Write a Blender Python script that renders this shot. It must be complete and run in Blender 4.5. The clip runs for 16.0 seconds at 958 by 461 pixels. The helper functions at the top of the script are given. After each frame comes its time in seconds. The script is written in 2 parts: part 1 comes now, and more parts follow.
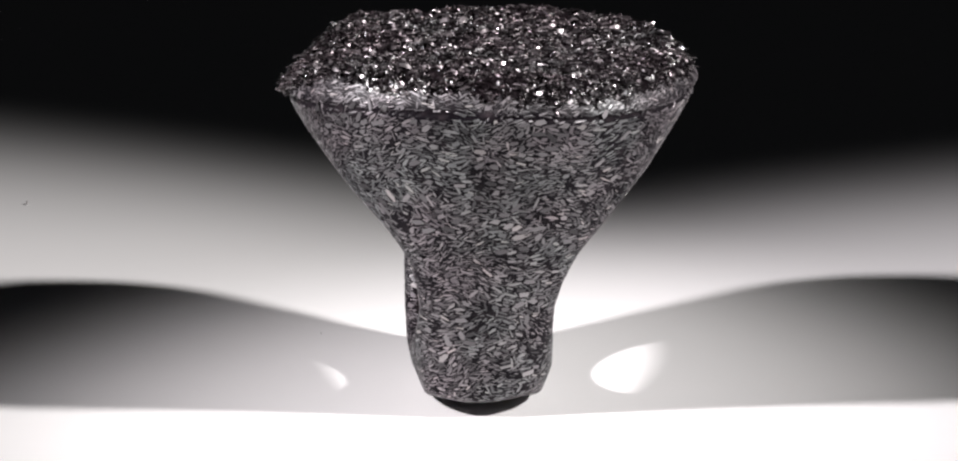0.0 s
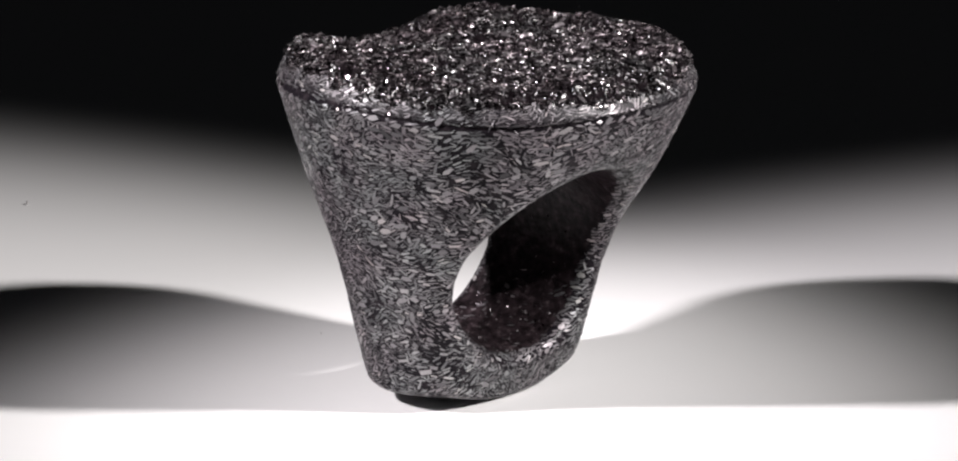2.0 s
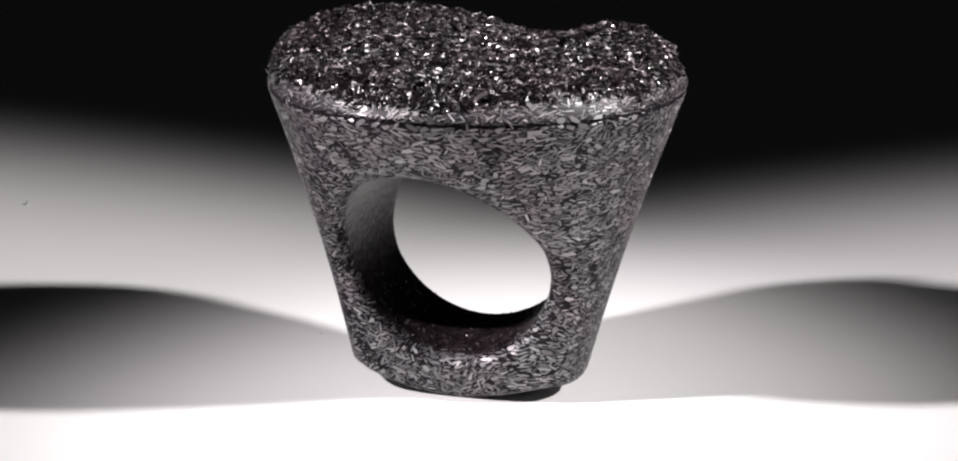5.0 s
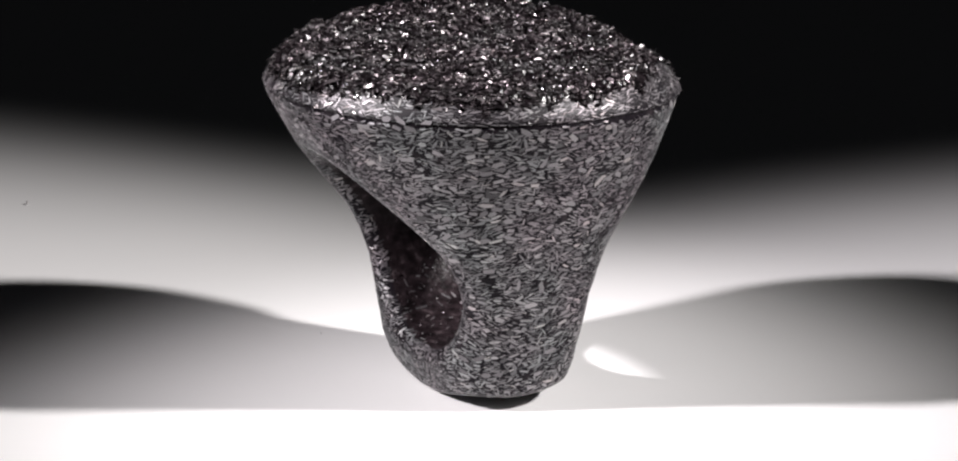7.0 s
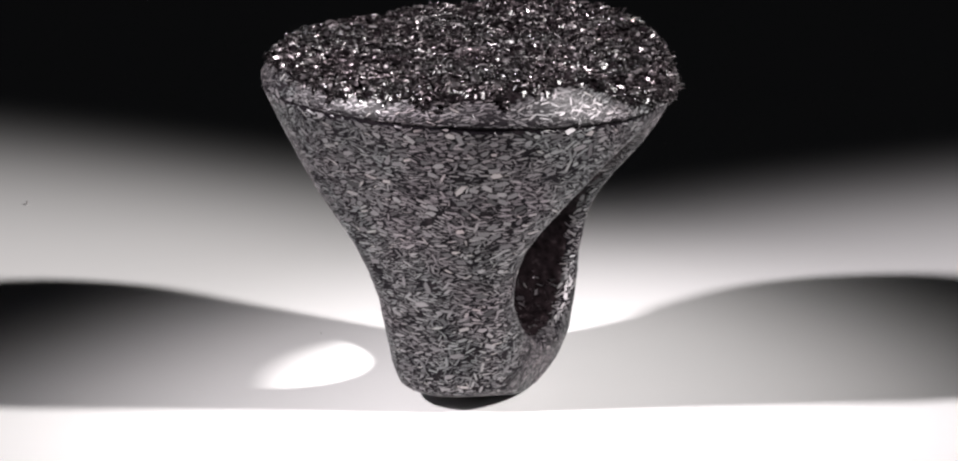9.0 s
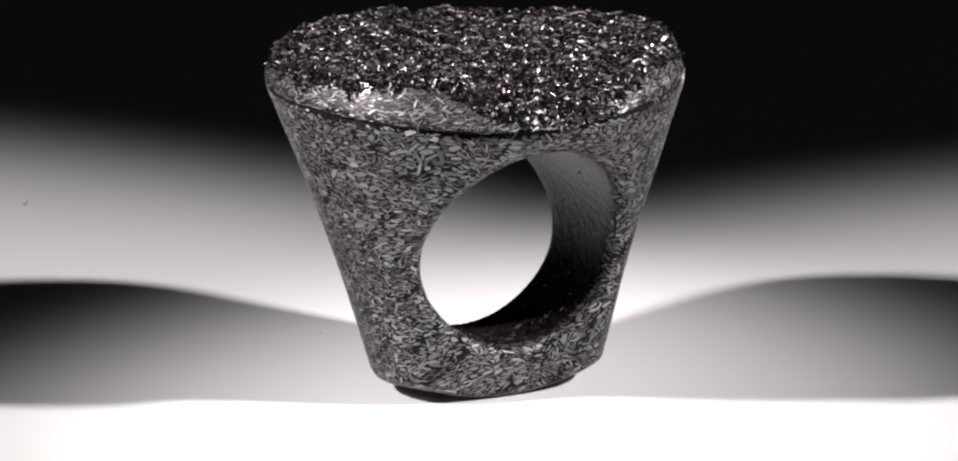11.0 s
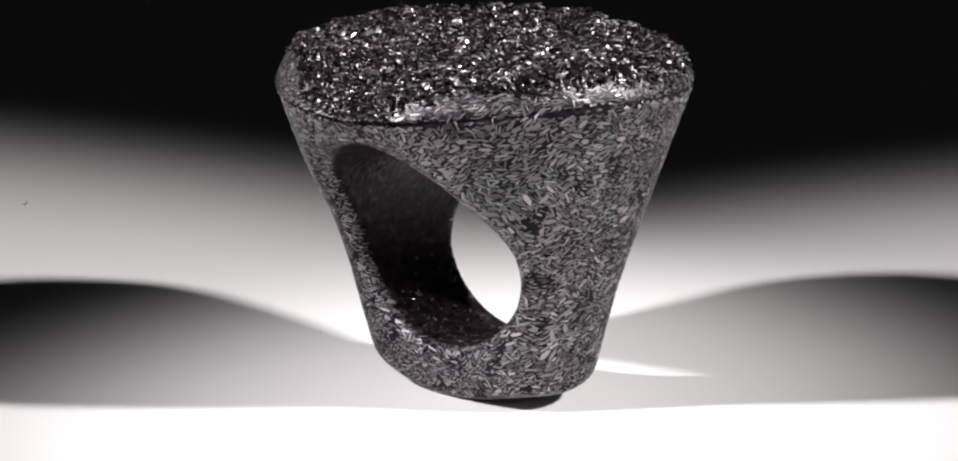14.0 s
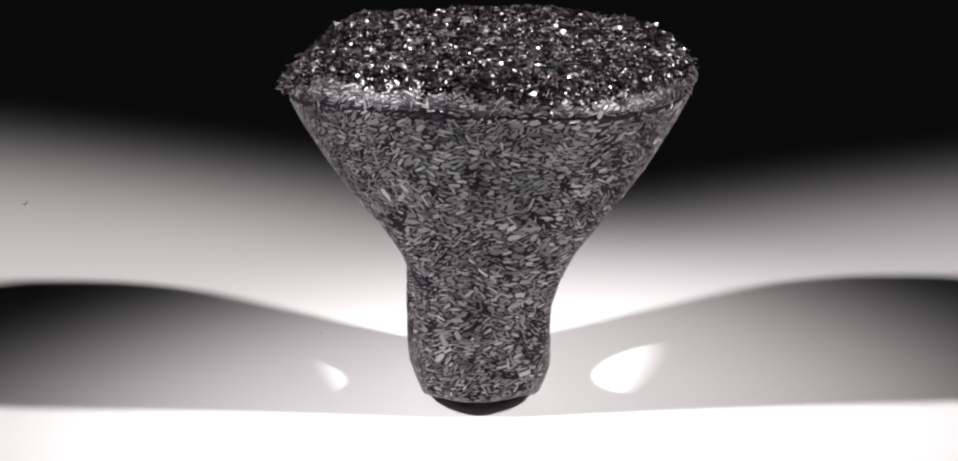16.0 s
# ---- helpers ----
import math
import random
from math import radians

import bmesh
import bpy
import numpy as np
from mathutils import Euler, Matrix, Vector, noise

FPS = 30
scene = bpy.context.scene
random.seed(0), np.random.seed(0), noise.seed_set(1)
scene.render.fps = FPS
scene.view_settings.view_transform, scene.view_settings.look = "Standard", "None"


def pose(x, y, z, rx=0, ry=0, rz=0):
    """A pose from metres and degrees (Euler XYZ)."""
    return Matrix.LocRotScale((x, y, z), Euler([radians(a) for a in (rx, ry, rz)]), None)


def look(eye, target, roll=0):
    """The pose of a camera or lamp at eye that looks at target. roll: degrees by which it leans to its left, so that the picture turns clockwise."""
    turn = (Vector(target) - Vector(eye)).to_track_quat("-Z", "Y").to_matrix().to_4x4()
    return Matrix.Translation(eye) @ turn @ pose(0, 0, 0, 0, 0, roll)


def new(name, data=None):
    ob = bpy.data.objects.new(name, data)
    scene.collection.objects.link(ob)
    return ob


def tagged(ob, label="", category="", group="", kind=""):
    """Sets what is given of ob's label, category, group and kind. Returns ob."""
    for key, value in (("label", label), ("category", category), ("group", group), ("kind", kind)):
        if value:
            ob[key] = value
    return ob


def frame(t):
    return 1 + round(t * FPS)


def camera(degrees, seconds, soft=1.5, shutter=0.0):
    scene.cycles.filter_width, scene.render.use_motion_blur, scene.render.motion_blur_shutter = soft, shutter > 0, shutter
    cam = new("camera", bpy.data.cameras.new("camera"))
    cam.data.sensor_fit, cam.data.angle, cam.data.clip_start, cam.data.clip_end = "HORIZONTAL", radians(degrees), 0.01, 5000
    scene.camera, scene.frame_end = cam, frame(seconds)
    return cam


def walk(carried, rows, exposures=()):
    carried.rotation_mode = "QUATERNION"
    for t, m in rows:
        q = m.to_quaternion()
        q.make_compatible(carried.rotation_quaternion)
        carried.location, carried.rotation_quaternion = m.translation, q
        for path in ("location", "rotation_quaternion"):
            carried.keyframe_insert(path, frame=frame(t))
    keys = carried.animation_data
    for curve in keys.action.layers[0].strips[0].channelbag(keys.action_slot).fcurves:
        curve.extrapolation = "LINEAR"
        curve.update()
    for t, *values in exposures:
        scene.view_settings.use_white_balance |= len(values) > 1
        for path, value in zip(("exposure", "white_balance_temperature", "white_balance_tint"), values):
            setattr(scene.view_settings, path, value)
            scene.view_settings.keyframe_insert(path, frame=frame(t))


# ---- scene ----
cam = camera(12.78, 16.0, soft=2.1)
MM = 0.001
EYE = (0.0, -0.3654, 0.1104)
AIM = (0.0, 0.0, 0.1104 - 0.3654 * math.tan(0.2578))
walk(cam, [(0.0, look(EYE, AIM, 0.16)), (16.0, look(EYE, AIM, 0.16))])

# ---- light: a dark room, two small desk spots on either side of the ring ----
scene.view_settings.exposure = 0.0
world = bpy.data.worlds.new("dark_room")
scene.world = world
world.use_nodes = True
world.node_tree.nodes["Background"].inputs[0].default_value = (0.9, 0.92, 1.0, 1)
world.node_tree.nodes["Background"].inputs[1].default_value = 0.004


def spot(name, eye, aim, watts, degrees, blend, colour):
    data = bpy.data.lights.new(name, "SPOT")
    data.energy, data.spot_size, data.spot_blend = watts, radians(degrees), blend
    data.shadow_soft_size, data.color = 0.0115, colour
    ob = new(name, data)
    ob.matrix_world = look(eye, aim)
    return ob


spot("spot_lamp", (-0.258, -0.105, 0.221), (0.060, -0.001, 0.0), 10.75, 23.95, 1.0, (1.0, 0.944, 0.968))
spot("spot_lamp", (0.280, -0.091, 0.230), (-0.066, 0.0135, 0.0), 10.95, 23.55, 1.0, (1.0, 0.957, 0.954))


# ---- materials ----
def nodes_of(name):
    mat = bpy.data.materials.new(name)
    mat.use_nodes = True
    tree = mat.node_tree
    return mat, tree, tree.nodes["Principled BSDF"]


def ramp(tree, fac, stops):
    node = tree.nodes.new("ShaderNodeValToRGB")
    els = node.color_ramp.elements
    while len(els) < len(stops):
        els.new(0.5)
    for el, (at, col) in zip(els, stops):
        el.position, el.color = at, (*col, 1)
    tree.links.new(fac, node.inputs[0])
    return node.outputs[0]


def noise_of(tree, scale, detail=4.0):
    co = tree.nodes.new("ShaderNodeTexCoord")
    node = tree.nodes.new("ShaderNodeTexNoise")
    node.inputs["Scale"].default_value, node.inputs["Detail"].default_value = scale, detail
    tree.links.new(co.outputs["Object"], node.inputs["Vector"])
    return node.outputs[0]


def bump_of(tree, bsdf, height, strength, distance):
    node = tree.nodes.new("ShaderNodeBump")
    node.inputs["Strength"].default_value, node.inputs["Distance"].default_value = strength, distance
    tree.links.new(height, node.inputs["Height"])
    tree.links.new(node.outputs[0], bsdf.inputs["Normal"])


def paper_material():
    mat, tree, bsdf = nodes_of("white_card")
    tree.links.new(ramp(tree, noise_of(tree, 25, 5), [(0.3, (0.78, 0.78, 0.775)), (0.7, (0.82, 0.815, 0.81))]), bsdf.inputs["Base Color"])
    bsdf.inputs["Roughness"].default_value = 0.55
    bump_of(tree, bsdf, noise_of(tree, 2500, 3), 0.08, 0.0001)
    return mat


def dust_material():
    mat, tree, bsdf = nodes_of("grey_lint")
    tree.links.new(ramp(tree, noise_of(tree, 6000, 2), [(0.3, (0.22, 0.21, 0.21)), (0.7, (0.4, 0.39, 0.38))]), bsdf.inputs["Base Color"])
    bsdf.inputs["Roughness"].default_value = 0.9
    return mat


def resin_material(name, gloss, rough):
    mat, tree, bsdf = nodes_of(name)
    tree.links.new(ramp(tree, noise_of(tree, 900, 6), [(0.3, (0.006, 0.005, 0.007)), (0.55, (0.012, 0.010, 0.012)), (0.8, (0.03, 0.024, 0.027))]), bsdf.inputs["Base Color"])
    tree.links.new(ramp(tree, noise_of(tree, 350, 3), [(0.3, (rough,) * 3), (0.8, (rough + 0.14,) * 3)]), bsdf.inputs["Roughness"])
    bsdf.inputs["Specular IOR Level"].default_value = gloss
    bump_of(tree, bsdf, noise_of(tree, 1800, 4), 0.15, 0.00006)
    return mat


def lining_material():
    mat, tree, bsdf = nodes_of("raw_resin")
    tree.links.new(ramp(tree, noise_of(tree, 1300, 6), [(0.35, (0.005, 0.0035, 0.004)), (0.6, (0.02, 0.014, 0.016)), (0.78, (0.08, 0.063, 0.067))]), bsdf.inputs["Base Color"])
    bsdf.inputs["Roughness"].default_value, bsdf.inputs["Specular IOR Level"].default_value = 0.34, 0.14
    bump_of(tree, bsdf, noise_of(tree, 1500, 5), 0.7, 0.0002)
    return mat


def crust_material():
    mat, tree, bsdf = nodes_of("crumpled_resin")
    tree.links.new(ramp(tree, noise_of(tree, 1400, 6), [(0.35, (0.004, 0.003, 0.0035)), (0.55, (0.007, 0.005, 0.006)), (0.75, (0.03, 0.025, 0.027))]), bsdf.inputs["Base Color"])
    tree.links.new(ramp(tree, noise_of(tree, 900, 3), [(0.35, (0.12,) * 3), (0.7, (0.3,) * 3)]), bsdf.inputs["Roughness"])
    bsdf.inputs["Specular IOR Level"].default_value = 0.25
    bump_of(tree, bsdf, noise_of(tree, 4000, 3), 0.35, 0.00008)
    return mat


def flake_material(name, source, stops, rough, metal, green=0.94, coat=0.0, spread_by=0.12):
    mat, tree, bsdf = nodes_of(name)
    if source == "island":
        rand = tree.nodes.new("ShaderNodeNewGeometry").outputs["Random Per Island"]
    else:
        rand = tree.nodes.new("ShaderNodeObjectInfo").outputs["Random"]
    col = ramp(tree, rand, stops)
    grain = ramp(tree, noise_of(tree, 4000, 3), [(0.3, (0.75,) * 3), (0.7, (1.0,) * 3)])
    mix = tree.nodes.new("ShaderNodeMix")
    mix.data_type, mix.blend_type = "RGBA", "MULTIPLY"
    mix.inputs["Factor"].default_value = 1.0
    hue = ramp(tree, noise_of(tree, 170, 2), [(0.36, (1.0, green - 0.02, green + 0.02)), (0.5, (0.995, 0.975, 0.985)), (0.64, (0.94, 0.995, 0.985))])
    tint = tree.nodes.new("ShaderNodeMix")
    tint.data_type, tint.blend_type = "RGBA", "MULTIPLY"
    tint.inputs["Factor"].default_value = 1.0
    tree.links.new(col, tint.inputs[6])
    tree.links.new(hue, tint.inputs[7])
    tree.links.new(tint.outputs[2], mix.inputs[6])
    tree.links.new(grain, mix.inputs[7])
    tree.links.new(mix.outputs[2], bsdf.inputs["Base Color"])
    bsdf.inputs["Metallic"].default_value = metal
    bsdf.inputs["Coat Weight"].default_value, bsdf.inputs["Coat Roughness"].default_value = coat, 0.44
    spread = tree.nodes.new("ShaderNodeMath")
    spread.operation = "MULTIPLY"
    spread.inputs[1].default_value = 17.3
    part_of = tree.nodes.new("ShaderNodeMath")
    part_of.operation = "FRACT"
    tree.links.new(rand, spread.inputs[0])
    tree.links.new(spread.outputs[0], part_of.inputs[0])
    gloss = ramp(tree, part_of.outputs[0], [(0.0, (rough - spread_by,) * 3), (1.0, (rough + spread_by,) * 3)])
    tree.links.new(gloss, bsdf.inputs["Roughness"])
    return mat


FLAKE_TONES = [(0.0, (0.04, 0.038, 0.041)), (0.25, (0.13, 0.125, 0.131)), (0.75, (0.237, 0.229, 0.236)), (0.96, (0.33, 0.32, 0.323)), (1.0, (0.45, 0.42, 0.41))]
SHARD_TONES = [(0.0, (0.008, 0.006, 0.007)), (0.36, (0.022, 0.018, 0.020)), (0.6, (0.115, 0.104, 0.109)), (1.0, (0.47, 0.44, 0.45))]
M_CARD = paper_material()
M_RESIN = resin_material("dark_resin", 0.05, 0.25)
M_RIM = resin_material("polished_rim", 0.2, 0.40)
M_CRUST = crust_material()
M_DUST = dust_material()
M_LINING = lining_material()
M_FLAKES = flake_material("grey_flakes", "island", FLAKE_TONES, 0.58, 0.75, coat=0.35)
M_FLAKE = flake_material("grey_flake", "object", FLAKE_TONES, 0.58, 0.75, coat=0.35)
M_SHARDS = flake_material("crystal_shards", "island", SHARD_TONES, 0.32, 0.85, 0.93, spread_by=0.2)
M_SHARD = flake_material("crystal_shard", "object", SHARD_TONES, 0.32, 0.85, 0.93, spread_by=0.2)


# ---- mesh helpers ----
def mesh_of(name, verts, faces, mat, smooth=False):
    me = bpy.data.meshes.new(name)
    me.from_pydata([tuple(v) for v in verts], [], faces)
    me.polygons.foreach_set("use_smooth", [smooth] * len(me.polygons))
    me.materials.append(mat)
    me.update()
    return me


def part(name, me, parent, label=""):
    ob = new(name, me)
    ob.parent = parent
    return tagged(ob, label)


# ---- floor: one white card sheet ----
def build_floor():
    bm = bmesh.new()
    bmesh.ops.create_grid(bm, x_segments=40, y_segments=40, size=1.5)
    me = bpy.data.meshes.new("floor")
    bm.to_mesh(me)
    bm.free()
    me.materials.append(M_CARD)
    return tagged(new("floor", me), "smooth white card sheet under the turning ring", "floor", kind="structure")


build_floor()

# ---- the ring's shape, in millimetres, hole along x ----
TOP_Z, TOP_R = 27.7, 18.35
EDGE_ANGLES = [-180, -124, -90, -45, 0, 56, 112, 180]
EDGE_RISE = [-0.9, 1.3, 1.35, 0.1, 0.6, 0.5, 0.2, -0.9]
SIDE_Z = [-3.0, 0.0, 1.4, 3.0, 3.7, 7.5, 10.0, 12.5, 15.0, 18.0, 21.0, 23.5, 26.7, 32.5]
SIDE_B = [3.0, 4.9, 5.4, 6.0, 6.2, 6.2, 6.4, 7.3, 8.7, 11.3, 13.9, 16.0, 19.0, 24.0]
HOLE_R, HOLE_Y, HOLE_Z, HOLE_TILT, HOLE_TURN = 9.2, -0.78, 13.83, 4.8, (8.0, 0.8)


def smooth_max(a, b, k):
    h = np.maximum(k - np.abs(a - b), 0) / k
    return np.maximum(a, b) + h * h * k * 0.25


def edge_height(angle):
    """Height of the crisp outer edge under the bezel, by direction."""
    deg = np.degrees(angle)
    total = 0.0
    for d, w in ((-24, 1), (-12, 2), (0, 3), (12, 2), (24, 1)):
        total = total + w * np.interp((deg + d + 180) % 360 - 180, EDGE_ANGLES, EDGE_RISE)
    return TOP_Z + total / 9.0


def around(x, y, z):
    """Centre of the section at height z, and polar place round it."""
    s = z / TOP_Z
    cx, cy = 0.8 * s * np.abs(s), -0.8 + 1.0 * s
    return np.hypot(x - cx, y - cy), np.arctan2(y - cy, x - cx), x - cx


def waves(x, y, f, seed):
    return (np.sin(f * x + 1.3 * seed + 1.7 * np.sin(0.6 * f * y + seed)) + np.sin(0.9 * f * y + 2.1 * seed + 1.4 * np.sin(0.7 * f * x - seed))) * 0.5


def bump_at(ang, centre, spread):
    """A soft swell round one direction, in degrees."""
    away = (np.degrees(ang) - centre + 180) % 360 - 180
    return np.exp(-away ** 2 / (2 * spread ** 2))


def cap_height(x, y):
    """Upper surface: rounded bezel shoulder, then the uneven bed of the crust."""
    rho, ang, _ = around(x, y, TOP_Z)
    inward = np.clip((TOP_R - rho) / 3.7, 0, 1)
    steep = 1.8 + 1.5 * np.clip(1.8 * np.sin(ang) ** 2, 0, 1) + 0.6 * bump_at(ang, 207, 14)
    dip = bump_at(ang, 181, 16) * np.clip(rho / 13.5, 0, 1) ** 4
    rim = TOP_Z + (edge_height(ang) - TOP_Z) * np.clip(rho / TOP_R, 0, 1) ** 1.5
    bed = np.clip((TOP_R - 1.5 - rho) / 3.0, 0, 1)
    swell = 1.1 * bump_at(ang, 143, 13) + 0.1 * bump_at(ang, 216, 12) - 0.62 * bump_at(ang, 92, 26) - 0.35 * bump_at(ang, 46, 15) - 0.45 * bump_at(ang, 320, 26)
    rolls = 0.26 * waves(x, y, 0.75, 2.0) + 0.22 * waves(x, y, 1.6, 5.0) - 0.55
    return rim + (3.1 - 1.3 * dip) * (1 - (1 - inward) ** steep) + bed * rolls + swell * np.clip(rho / 14.0, 0, 1) ** 3 * inward


def shell(x, y, z):
    """Below zero inside the outer form of the ring."""
    rho, ang, _ = around(x, y, z)
    a = 10.5 + (TOP_R - 10.5) * ((z - 1.8) / (TOP_Z - 1.8))
    below = np.maximum(edge_height(ang) - z, 0)
    a = np.maximum(a, 7.0) - 0.5 * np.sin(np.clip(z / TOP_Z, 0, 1) * math.pi) - 0.34 * np.exp(-((below - 0.26) / 0.24) ** 2)
    b = np.interp(z, SIDE_Z, SIDE_B)
    turn = np.radians(np.interp(z, [8.0, 18.0], [4.0, 5.0]))
    dx = rho * np.cos(ang - turn)
    b = b * (1 - 0.05 * np.exp(-((z - 17.0) / 3.5) ** 2) * (dx < 0) + 0.05 * np.exp(-((z - 8.0) / 4.0) ** 2) * (dx < 0) - 0.06 * np.exp(-((z - 13.0) / 6.0) ** 2) * np.clip(np.abs(rho * np.sin(ang - turn)) / 9.5, 0, 1.2) ** 2)
    p = np.interp(z, [0.0, 5.0, 12.0], [4.8, 6.5, 13.0])
    side = (((rho / a) ** p + (np.abs(dx) / b) ** p) ** (1 / p) - 1.0) * 0.9 * np.minimum(a, b)
    # above the edge the side stands nearly upright
    side = np.where(z > edge_height(ang), rho - TOP_R, side)
    base = (0.0138 * (y + 0.5) ** 2 + 0.004 * x * x + 0.0005 * x * x * (y + 0.8) ** 2) - z
    return smooth_max(smooth_max(side, base, 0.4), (z - cap_height(x, y)) * 0.8, 0.25)


def bore(x, y, z):
    """Below zero inside the finger hole."""
    ct, st = math.cos(radians(HOLE_TILT)), math.sin(radians(HOLE_TILT))
    turn = np.radians(np.interp(z, [5.0, 20.0], HOLE_TURN))
    ca, sa = np.cos(turn), np.sin(turn)
    u = ca * x + sa * (y - HOLE_Y)
    v = -sa * x + ca * (y - HOLE_Y)
    w = st * u + ct * (z - HOLE_Z)
    return np.hypot(v, w) - HOLE_R


def ring_field(p):
    x, y, z = p[..., 0], p[..., 1], p[..., 2]
    return smooth_max(shell(x, y, z), -bore(x, y, z), 1.75)


def slope(p, h=0.02):
    g = np.stack([ring_field(p + d) - ring_field(p - d) for d in np.eye(3) * h], -1) / (2 * h)
    return g / np.maximum(np.linalg.norm(g, axis=-1, keepdims=True), 1e-9), np.linalg.norm(g, axis=-1)


def settle(p, rounds=4, lift=0.0):
    for _ in range(rounds):
        n, m = slope(p)
        p = p - np.clip((ring_field(p) - lift) / np.maximum(m, 0.3), -0.3, 0.3)[:, None] * n
    return p


def net(step):
    """Quads over the zero of ring_field."""
    ax = [np.arange(lo, hi, step) for lo, hi in ((-19.5, 20.5), (-20, 20), (-0.7, 34.0))]
    f = np.empty([len(a) for a in ax])
    for k, z in enumerate(ax[2]):
        gx, gy = np.meshgrid(ax[0], ax[1], indexing="ij")
        f[:, :, k] = ring_field(np.stack([gx, gy, np.full_like(gx, z)], -1))
    s = f < 0
    total = np.zeros([n - 1 for n in s.shape], int)
    for i in (0, 1):
        for j in (0, 1):
            for k in (0, 1):
                total += s[i:s.shape[0] - 1 + i, j:s.shape[1] - 1 + j, k:s.shape[2] - 1 + k]
    cells = np.argwhere((total > 0) & (total < 8))
    index = np.full(total.shape, -1)
    index[tuple(cells.T)] = np.arange(len(cells))
    verts = np.stack([ax[d][cells[:, d]] + step / 2 for d in range(3)], -1)
    quads = []
    for d in range(3):
        e, g = [q for q in range(3) if q != d]
        lo, hi = [slice(None)] * 3, [slice(None)] * 3
        lo[d], hi[d] = slice(0, -1), slice(1, None)
        a, b = s[tuple(lo)], s[tuple(hi)]
        at = np.argwhere(a != b)
        inside_first = a[tuple(at.T)]
        ring4 = []
        for oe, og in ((-1, -1), (0, -1), (0, 0), (-1, 0)):
            c = at.copy()
            c[:, e] += oe
            c[:, g] += og
            ring4.append(index[tuple(c.T)])
        q = np.stack(ring4, -1)
        flip = inside_first if d != 1 else ~inside_first
        q[~flip] = q[~flip][:, ::-1]
        quads.append(q)
    return settle(verts, 5), np.concatenate(quads)


GRID = np.random.default_rng(21).random((64, 64)) * 2 * math.pi


def rough(x, y, size, seed):
    """Smooth random height between about -1 and 1, with lumps of the given size."""
    x, y = x / size + 17.3 * seed, y / size - 9.1 * seed
    i, j = np.floor(x).astype(int), np.floor(y).astype(int)
    fx, fy = x - i, y - j
    sx, sy = fx ** 3 * (fx * (fx * 6 - 15) + 10), fy ** 3 * (fy * (fy * 6 - 15) + 10)
    def corner(a, b):
        g = GRID[(i + a) % 64, (j + b) % 64]
        return np.cos(g) * (fx - a) + np.sin(g) * (fy - b)
    low = corner(0, 0) * (1 - sx) + corner(1, 0) * sx
    high = corner(0, 1) * (1 - sx) + corner(1, 1) * sx
    return (low * (1 - sy) + high * sy) * 1.5


def crust_bound(x, y, ang):
    """Ragged line where the crust ends on the bezel."""
    wide = 0.9 * bump_at(ang, 148, 10.5) + 0.5 * bump_at(ang, 219, 10) - 0.6 * bump_at(ang, 188, 14)
    return TOP_R - 0.62 - 1.3 * wide + 0.22 * bump_at(ang, 268, 26) + 0.15 * np.sin(5 * ang + 1) + 0.28 * rough(x, y, 1.5, 4) + 0.3 * rough(x, y, 0.6, 6)


def crumple(x, y):
    """Crumpled relief of the crust: thin winding ridges round small pits."""
    rho, ang, _ = around(x, y, TOP_Z)
    u = x + 0.45 * rough(x, y, 1.5, 1)
    v = y + 0.45 * rough(x, y, 1.5, 2)
    big = 1 - 2.2 * np.abs(rough(u, v, 1.6, 3))
    small = 1 - 2.2 * np.abs(rough(u, v, 0.62, 5))
    fine = rough(u, v, 0.24, 7)
    lumps = rough(x, y, 2.6, 8)
    fade = np.clip((crust_bound(x, y, ang) - rho) / 0.7, 0, 1)
    return fade * (0.40 * big + 0.20 * small + 0.05 * fine + 0.24 * lumps - 0.18)


def region_of(p):
    """0 shank, 1 bezel, 2 bed of the crust, 3 wall of the finger hole."""
    rho, ang, _ = around(p[:, 0], p[:, 1], TOP_Z)
    bound = crust_bound(p[:, 0], p[:, 1], ang)
    out = np.where(p[:, 2] > edge_height(ang) + 0.05, 1, 0)
    out = np.where((out == 1) & (rho < bound), 2, out)
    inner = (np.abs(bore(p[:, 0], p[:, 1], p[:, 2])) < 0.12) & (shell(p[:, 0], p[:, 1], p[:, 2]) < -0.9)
    return np.where(inner, 3, out)


def pick(verts, quads, keep):
    q = quads[keep]
    used, back = np.unique(q, return_inverse=True)
    return verts[used] * MM, back.reshape(q.shape).tolist()


VERTS, QUADS = net(0.28)
CENTRES = VERTS[QUADS].mean(1)
REGION = region_of(CENTRES)

ring = tagged(new("ring"), "chunky dark flecked resin ring with sparkling crystal top on white card", "ring")
shank = part("shank", mesh_of("shank", *pick(VERTS, QUADS, REGION == 0), M_RESIN, True), ring, "polished dark resin body speckled with grey flakes")
bezel = part("bezel", mesh_of("bezel", *pick(VERTS, QUADS, REGION == 1), M_RIM, True), ring, "rounded glossy rim with pale flakes")
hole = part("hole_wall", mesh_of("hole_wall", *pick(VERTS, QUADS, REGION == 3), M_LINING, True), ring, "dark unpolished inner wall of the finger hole")


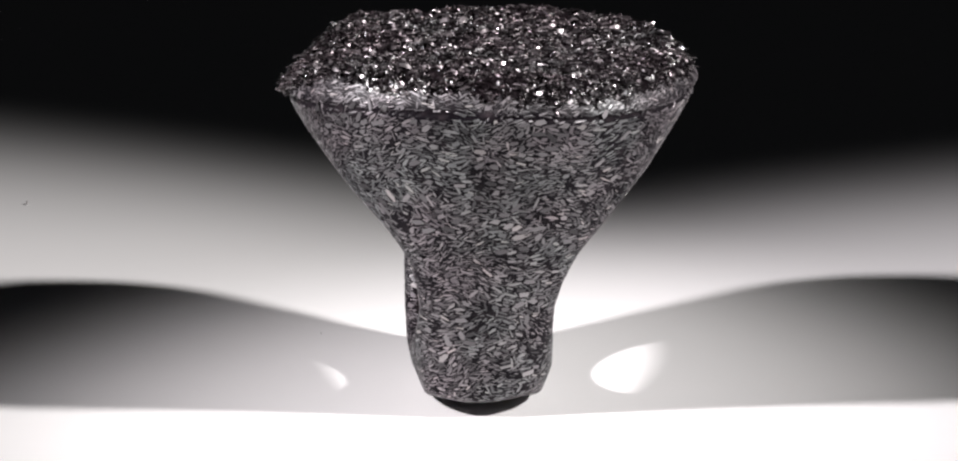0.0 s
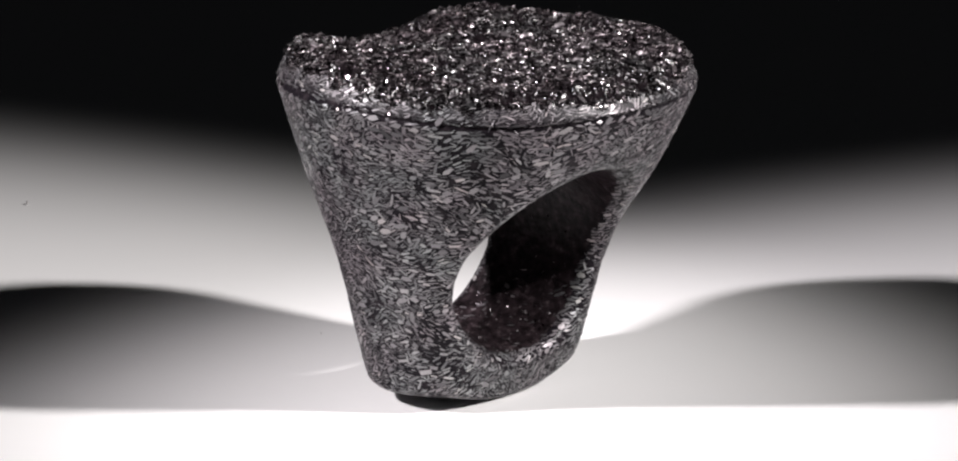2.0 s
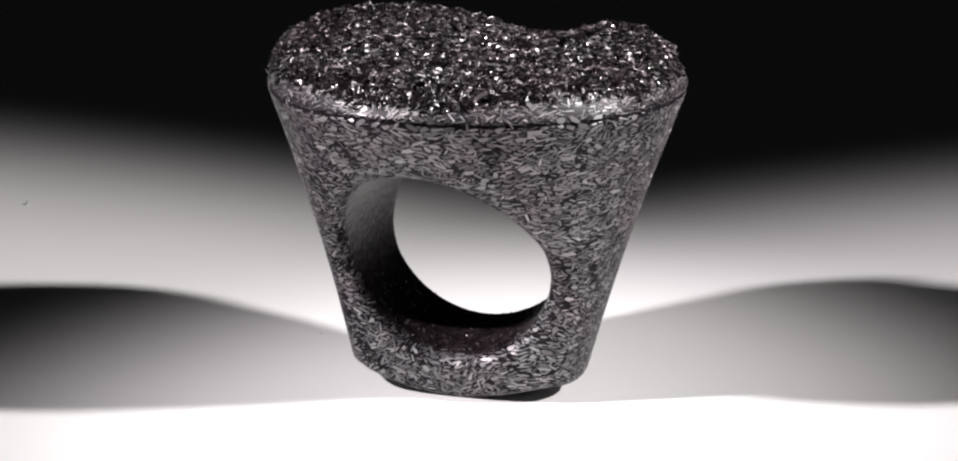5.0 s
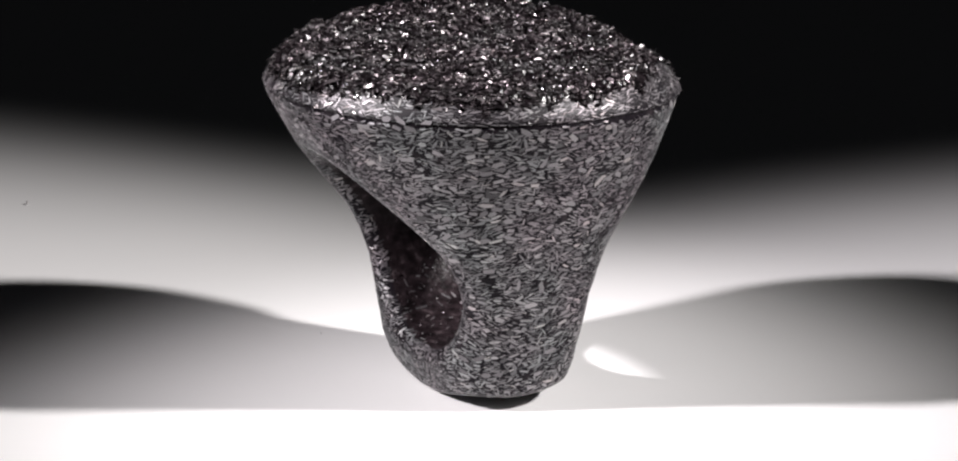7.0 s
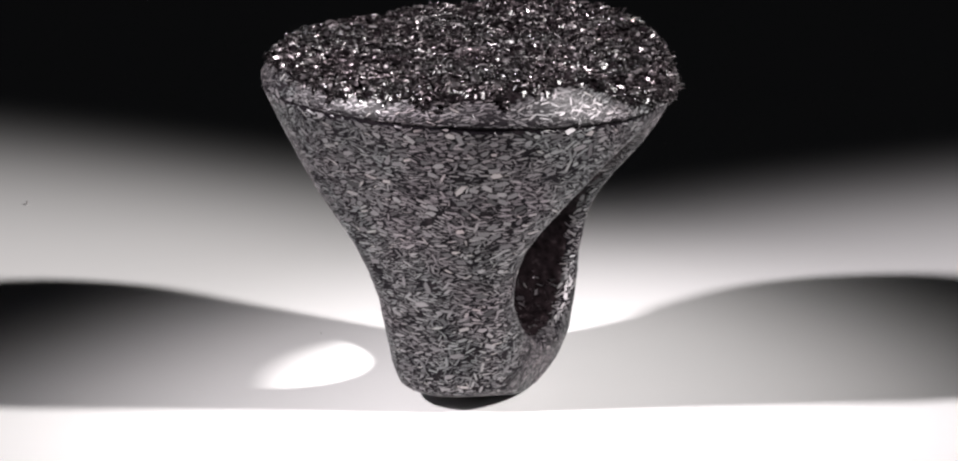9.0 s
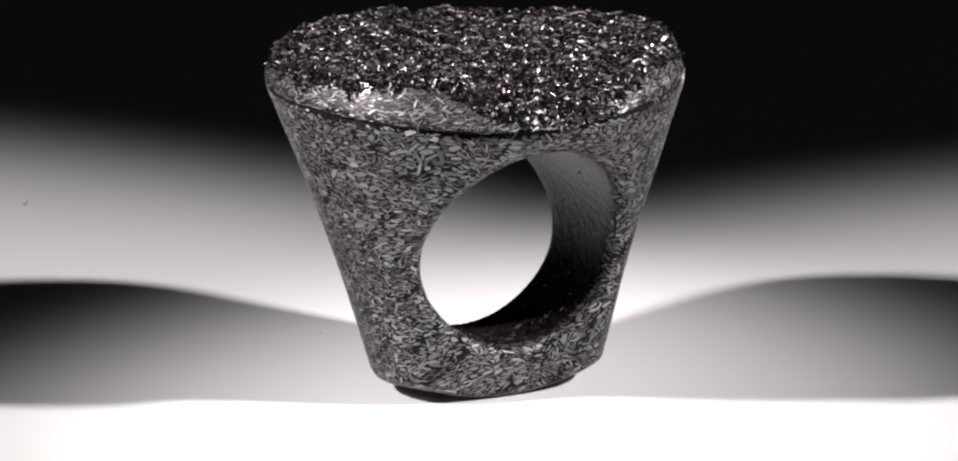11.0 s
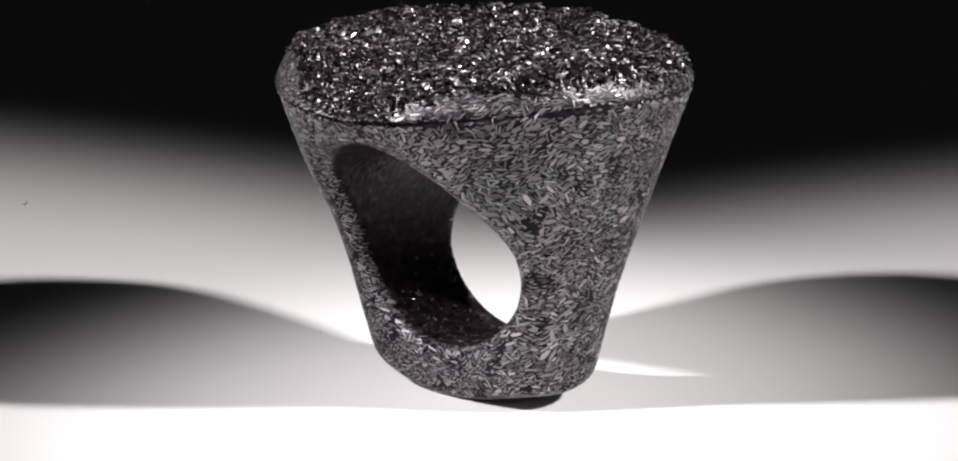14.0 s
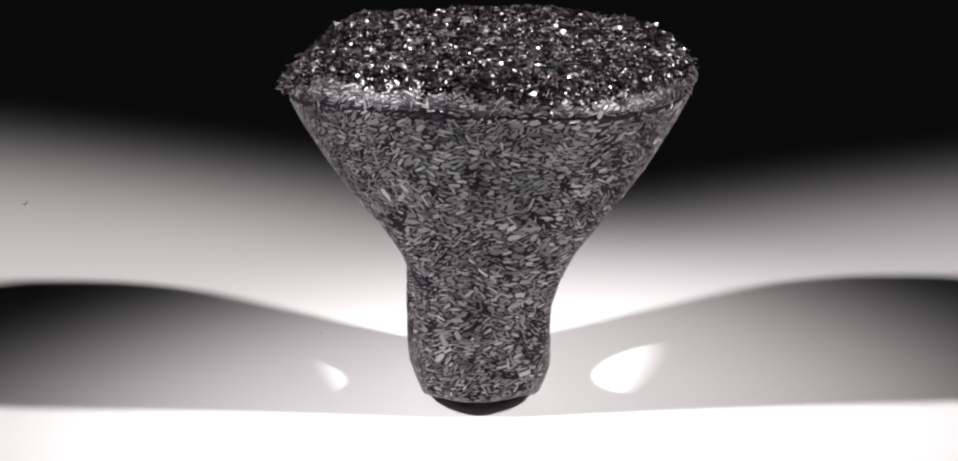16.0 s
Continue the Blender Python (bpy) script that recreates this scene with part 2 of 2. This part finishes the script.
def crust_mesh(step):
    """The crumpled bed as a sheet that tucks in under the bezel's edge."""
    gx, gy = np.meshgrid(np.arange(-18.0, 19.6, step), np.arange(-18.6, 19.0, step), indexing="ij")
    rho, ang, _ = around(gx, gy, TOP_Z)
    over = rho - crust_bound(gx, gy, ang)
    z = cap_height(gx, gy) + crumple(gx, gy) - np.clip(0.12 + over * 0.3, 0.0, 0.14)
    inside = (over < 0.36) & (rho < TOP_R - 0.1)
    cell = inside[:-1, :-1] & inside[1:, :-1] & inside[:-1, 1:] & inside[1:, 1:]
    number = np.arange(gx.size).reshape(gx.shape)
    quads = np.stack([number[:-1, :-1], number[1:, :-1], number[1:, 1:], number[:-1, 1:]], -1)
    return mesh_of("crust", *pick(np.stack([gx, gy, z], -1).reshape(-1, 3), quads[cell], slice(None)), M_CRUST, True)


crust = part("crust", crust_mesh(0.1), ring, "rough crumpled dark bed of glittering crystals")

# ---- flakes set in the polished faces ----
rng = np.random.default_rng(7)
CORNERS = np.linalg.norm(np.cross(VERTS[QUADS[:, 2]] - VERTS[QUADS[:, 0]], VERTS[QUADS[:, 3]] - VERTS[QUADS[:, 1]]), axis=1) / 2


def scatter(count, allowed):
    w = CORNERS * allowed
    at = rng.choice(len(QUADS), count, p=w / w.sum())
    u = rng.random((count, 2, 1))
    c = VERTS[QUADS[at]]
    p = (c[:, 0] * (1 - u[:, 0]) + c[:, 1] * u[:, 0]) * (1 - u[:, 1]) + (c[:, 3] * (1 - u[:, 0]) + c[:, 2] * u[:, 0]) * u[:, 1]
    return settle(p, 2)


CLEAR = 1.0 - 0.86 * (waves(CENTRES[:, 0] + 0.4 * CENTRES[:, 2], CENTRES[:, 1] + CENTRES[:, 2], 1.5, 6.0) > 0.44)


EDGE_AT = edge_height(around(CENTRES[:, 0], CENTRES[:, 1], CENTRES[:, 2])[1])


def flake_layout(count):
    """Places, axes and half sizes of flakes that do not overlap."""
    p = scatter(count, CLEAR * (REGION < 2) * (np.abs(CENTRES[:, 2] - EDGE_AT + 0.33) > 0.22 + 0.12 * waves(CENTRES[:, 0], CENTRES[:, 1], 0.4, 3.0)) + 0.008 * ((REGION == 3) & (CENTRES[:, 2] < 9.0)))
    n, _ = slope(p)
    level = np.cross(n, [0.0, 0.0, 1.0])
    level[np.linalg.norm(level, axis=1) < 0.05] = (1, 0, 0)
    level /= np.linalg.norm(level, axis=1, keepdims=True)
    up = np.cross(n, level)
    flow = 0.55 * waves(p[:, 0] + p[:, 1], p[:, 2], 0.55, 3.0) + 0.5 * waves(p[:, 0] - p[:, 1], p[:, 2], 1.1, 8.0)
    calm = 1.5 - 1.15 * np.clip(p[:, 1] / 8.0, 0, 1) - 0.6 * np.clip(-p[:, 1] / 9.0, 0, 1)
    turn = calm * flow + rng.normal(0, 0.3, count)
    wild = rng.random(count) < 0.16
    turn[wild] = rng.random(wild.sum()) * math.pi
    u = level * np.cos(turn)[:, None] + up * np.sin(turn)[:, None]
    v = np.cross(n, u)
    long = np.clip(rng.lognormal(math.log(0.315), 0.34, count), 0.13, 0.62)
    coarse = 0.65 * waves(p[:, 0] + 0.7 * p[:, 1], p[:, 2] - 0.6 * p[:, 1], 0.5, 4.0) + 0.5 * (p[:, 2] - 16.0) / 11.0
    long = long * (1.07 + 0.16 * coarse)
    wide = np.clip(long * rng.lognormal(math.log(0.185), 0.36, count), 0.035, 0.145)
    stout = rng.random(count) < 0.03 + 0.11 * np.clip(coarse, 0, 1)
    wide[stout] = np.clip(long[stout] * 0.58, 0.09, 0.24)
    on_rim = region_of(p) == 1
    thin = on_rim & (rng.random(count) < 0.35)
    wide[thin] *= 0.6
    wide[on_rim] = np.clip(wide[on_rim], 0.03, 0.13) * 0.7
    long[on_rim] *= 0.85
    order = np.argsort(-(long * wide) ** 0.35 * (0.15 + rng.random(count)))
    cells, kept = {}, []
    P, U, V, L, W = p.tolist(), u.tolist(), v.tolist(), long.tolist(), wide.tolist()
    for i in order.tolist():
        x, y, z = P[i]
        key = (int(x // 1.5), int(y // 1.5), int(z // 1.5))
        clear = True
        for a in (-1, 0, 1):
            for b in (-1, 0, 1):
                for c in (-1, 0, 1):
                    for j in cells.get((key[0] + a, key[1] + b, key[2] + c), ()):
                        dx, dy, dz = P[j][0] - x, P[j][1] - y, P[j][2] - z
                        d2 = dx * dx + dy * dy + dz * dz
                        if d2 > (L[i] + L[j]) ** 2:
                            continue
                        d = math.sqrt(d2) + 1e-6
                        reach = 0.0
                        for k in (i, j):
                            cu = (dx * U[k][0] + dy * U[k][1] + dz * U[k][2]) / d / L[k]
                            cv = (dx * V[k][0] + dy * V[k][1] + dz * V[k][2]) / d / W[k]
                            reach += 1 / math.sqrt(cu * cu + cv * cv + 1e-6)
                        if d < reach * 0.92 + 0.032:
                            clear = False
                            break
                    if not clear:
                        break
                if not clear:
                    break
            if not clear:
                break
        if clear:
            cells.setdefault(key, []).append(i)
            kept.append(i)
    kept = np.array(kept)
    return p[kept], u[kept], v[kept], n[kept], long[kept], wide[kept]


def outline(sides, pointed, start):
    """A chipped sliver of unit size, from lens-shaped to nearly square-ended."""
    a = np.linspace(0, 2 * math.pi, sides, endpoint=False) + rng.normal(0, 0.2, sides) + start
    r = 1 + rng.normal(0, 0.14, sides)
    c, s = np.cos(a), np.sin(a)
    return np.stack([np.sign(c) * np.abs(c) ** pointed * r, np.sign(s) * np.abs(s) ** 0.75 * r], -1)


SHAPES = [outline(*k) for k in ((6, 1.0, 0.1), (4, 0.5, 0.6), (6, 1.1, 0.0), (5, 0.9, 0.25), (4, 1.0, 0.3), (5, 0.7, 0.5), (4, 0.4, 0.75), (6, 0.8, 0.3), (5, 1.1, 0.0))]


def slab(shape, depth):
    """One flat piece of unit size: a face and a skirt."""
    k = len(shape)
    top = [(x, y, 1.0) for x, y in shape]
    low = [(x * 1.04, y * 1.04, 1.0 - depth) for x, y in shape]
    return top + low, [list(range(k))] + [[i, (i + 1) % k, (i + 1) % k + k, i + k][::-1] for i in range(k)]


def build_flakes():
    p, u, v, n, long, wide = flake_layout(140000)
    count = len(p)
    big = np.argsort(-(long * wide) - (broad_first(p)))[:300]
    single = np.zeros(count, bool)
    single[big] = True
    meshes = []
    for shape in SHAPES:
        verts, faces = slab(shape, 1.6)
        meshes.append(mesh_of("flake", verts, faces, M_FLAKE))
    for i in big:
        ob = new("flake", meshes[i % len(SHAPES)])
        ob.parent = shank
        m = Matrix((u[i], v[i], n[i])).transposed().to_4x4()
        ob.matrix_local = Matrix.Translation(Vector(p[i]) * MM) @ m @ Matrix.Diagonal((long[i] * MM, wide[i] * MM, 0.024 * MM, 1))
    verts, faces = [], []
    base = 0
    for k, shape in enumerate(SHAPES):
        ids = np.flatnonzero((np.arange(count) % len(SHAPES) == k) & ~single)
        pts = p[ids, None] + u[ids, None] * (shape[None, :, :1] * long[ids, None, None]) + v[ids, None] * (shape[None, :, 1:] * wide[ids, None, None])
        flat = settle(pts.reshape(-1, 3), 2)
        nn, _ = slope(flat)
        lean = rng.normal(0, 0.011, (len(ids), 1, 2))
        rise = (0.024 + np.clip((lean * shape[None]).sum(-1), -0.018, 0.03)).reshape(-1, 1)
        top, low = flat + nn * rise, flat - nn * 0.02
        sides = len(shape)
        mids = p[ids] + n[ids] * 0.026
        for q in range(len(ids)):
            a = base + q * sides
            b = a + len(flat)
            mid = base + 2 * len(flat) + q
            faces.extend([a + i, a + (i + 1) % sides, mid] for i in range(sides))
            faces.extend([a + i, b + i, b + (i + 1) % sides, a + (i + 1) % sides] for i in range(sides))
        verts.append(top)
        verts.append(low)
        verts.append(mids)
        base += 2 * len(flat) + len(ids)
    me = mesh_of("flake_layer", np.concatenate(verts) * MM, faces, M_FLAKES)
    tagged(part("flake_layer", me, shank, "thousands of small grey flakes set flush in resin"), kind="stuff")


def broad_first(p):
    """Broad faces first: keep single flakes off the tight curves of the hole."""
    return np.where((np.abs(bore(p[:, 0], p[:, 1], p[:, 2])) > 2.0) & (region_of(p) == 0), 10.0, 0.0)


build_flakes()


# ---- glittering crystal shards on the top ----
def sliver(arch, taper, skew):
    """A bent chip of unit length: top sheet, then rim and underside."""
    along = np.linspace(-1, 1, 5)
    half = (1 - taper * along ** 2) * (1 + rng.normal(0, 0.12, 5))
    z = arch * (1 - along ** 2) + rng.normal(0, 0.04, 5)
    edge = [np.stack([along + skew * side, half * side, z + 0.05 * side * along], -1) for side in (-1, 1)]
    top = np.concatenate(edge)
    verts = np.concatenate([top, top, top - (0, 0, 0.16)])
    faces = [[i, i + 1, i + 6, i + 5] for i in range(4)]
    loop = [10, 11, 12, 13, 14, 19, 18, 17, 16, 15]
    faces += [[a, a + 10, b + 10, b] for a, b in zip(loop, loop[1:] + loop[:1])]
    faces += [[i + 20, i + 25, i + 26, i + 21] for i in range(4)]
    return verts, np.array(faces)


def build_shards(count):
    p = scatter(count, 1.0 * (REGION == 2))
    h = 0.04
    rise = crumple(p[:, 0], p[:, 1])
    gx = (crumple(p[:, 0] + h, p[:, 1]) - crumple(p[:, 0] - h, p[:, 1])) / (2 * h)
    gy = (crumple(p[:, 0], p[:, 1] + h) - crumple(p[:, 0], p[:, 1] - h)) / (2 * h)
    steepness = np.maximum(np.hypot(gx, gy) / 0.85, 1.0)
    gx, gy = gx / steepness, gy / steepness
    keep = rng.random(count) * steepness < np.clip(0.5 + 2.6 * rise + 0.75 * rough(p[:, 0], p[:, 1], 3.0, 9), 0.03, 1.0)
    p, rise, gx, gy = p[keep], rise[keep], gx[keep], gy[keep]
    count = len(p)
    p[:, 2] += rise + rng.normal(0.0, 0.035, count)
    n = np.stack([-gx, -gy, np.ones(count)], -1) + rng.normal(0, 0.25, (count, 3))
    n /= np.linalg.norm(n, axis=1, keepdims=True)
    way = np.arctan2(gx, -gy) + rng.normal(0, 0.5, count)
    u = np.stack([np.cos(way), np.sin(way), np.zeros(count)], -1)
    u -= n * (u * n).sum(1, keepdims=True)
    u /= np.linalg.norm(u, axis=1, keepdims=True)
    v = np.cross(n, u)
    size = np.clip(rng.lognormal(math.log(0.25), 0.42, count), 0.10, 0.62)
    slim = np.clip(rng.lognormal(math.log(0.22), 0.45, count), 0.10, 0.7)
    kinds = [sliver(a, t, k) for a, t, k in ((0.1, 0.3, 0.05), (0.28, 0.5, -0.1), (0.45, 0.35, 0.0), (-0.15, 0.6, 0.12), (0.18, 0.75, 0.2), (0.0, 0.2, -0.15))]
    meshes = [mesh_of("crystal", vs.tolist(), fs.tolist(), M_SHARD, True) for vs, fs in kinds]
    singles = np.argsort(-size * slim)[40:340]
    for i in singles:
        ob = new("crystal", meshes[i % len(kinds)])
        ob.parent = crust
        m = Matrix((u[i], v[i], n[i])).transposed().to_4x4()
        ob.matrix_local = Matrix.Translation(Vector(p[i]) * MM) @ m @ Matrix.Diagonal((size[i] * MM, size[i] * slim[i] * MM, size[i] * MM, 1))
    rest = np.ones(count, bool)
    rest[singles] = False
    verts, faces, base = [], [], 0
    for k, (vs, fs) in enumerate(kinds):
        ids = np.flatnonzero(rest & (np.arange(count) % len(kinds) == k))
        s3 = np.stack([size[ids], size[ids] * slim[ids], size[ids]], -1)
        loc = vs[None] * s3[:, None]
        verts.append((p[ids, None] + loc[..., :1] * u[ids, None] + loc[..., 1:2] * v[ids, None] + loc[..., 2:] * n[ids, None]).reshape(-1, 3))
        faces.append((fs[None] + (base + np.arange(len(ids)) * len(vs))[:, None, None]).reshape(-1, 4))
        base += len(ids) * len(vs)
    me = mesh_of("crystal_grain", (np.concatenate(verts) * MM).tolist(), np.concatenate(faces).tolist(), M_SHARDS, True)
    tagged(part("crystal_grain", me, crust, "countless small glittering dark crystal shards"), kind="stuff")


build_shards(38000)


# ---- tiny sparkling grains in the wall of the finger hole ----
def build_glitter(count):
    low = np.clip((11.0 - CENTRES[:, 2]) / 5.0, 0.03, 1)
    p = scatter(count, low * (REGION == 3))
    n, _ = slope(p)
    n = n + rng.normal(0, 0.5, (count, 3))
    n /= np.linalg.norm(n, axis=1, keepdims=True)
    u = np.cross(n, rng.normal(0, 1, (count, 3)))
    u /= np.linalg.norm(u, axis=1, keepdims=True)
    v = np.cross(n, u)
    size = np.clip(rng.lognormal(math.log(0.085), 0.4, (count, 1, 1)), 0.04, 0.22)
    vs, fs = sliver(0.1, 0.5, 0.1)
    loc = vs[None] * (1.0, 0.55, 0.6) * size
    verts = p[:, None] + loc[..., :1] * u[:, None] + loc[..., 1:2] * v[:, None] + loc[..., 2:] * n[:, None]
    faces = fs[None] + (np.arange(count) * len(vs))[:, None, None]
    me = mesh_of("glitter_grain", (verts.reshape(-1, 3) * MM).tolist(), faces.reshape(-1, 4).tolist(), M_SHARDS, True)
    tagged(part("glitter_grain", me, hole, "tiny bright grains in dark resin"), kind="stuff")


build_glitter(900)


# ---- dust on the card ----
def build_dust(x, y, size, seed):
    r = random.Random(seed)
    bm = bmesh.new()
    bmesh.ops.create_icosphere(bm, subdivisions=2, radius=size)
    for v in bm.verts:
        v.co *= r.uniform(0.75, 1.25)
        v.co.x *= 0.6
        v.co.z = v.co.z * 1.3 + size * 1.2
    me = bpy.data.meshes.new("dust_speck")
    bm.to_mesh(me)
    bm.free()
    me.materials.append(M_DUST)
    ob = new("dust_speck", me)
    ob.location = (x, y, 0.0)
    return tagged(ob, "tiny grey dust speck lying on white card", "dust", "dust specks")


build_dust(-0.0468, 0.0633, 0.00016, 1)
build_dust(-0.0146, 0.0155, 0.00006, 2)


# ---- the ring turns once on the spot ----
def motions():
    walk(ring, [(t * 0.5, pose(0, 0, 0, 0, 0, -22.6 * t * 0.5)) for t in range(33)])


motions()
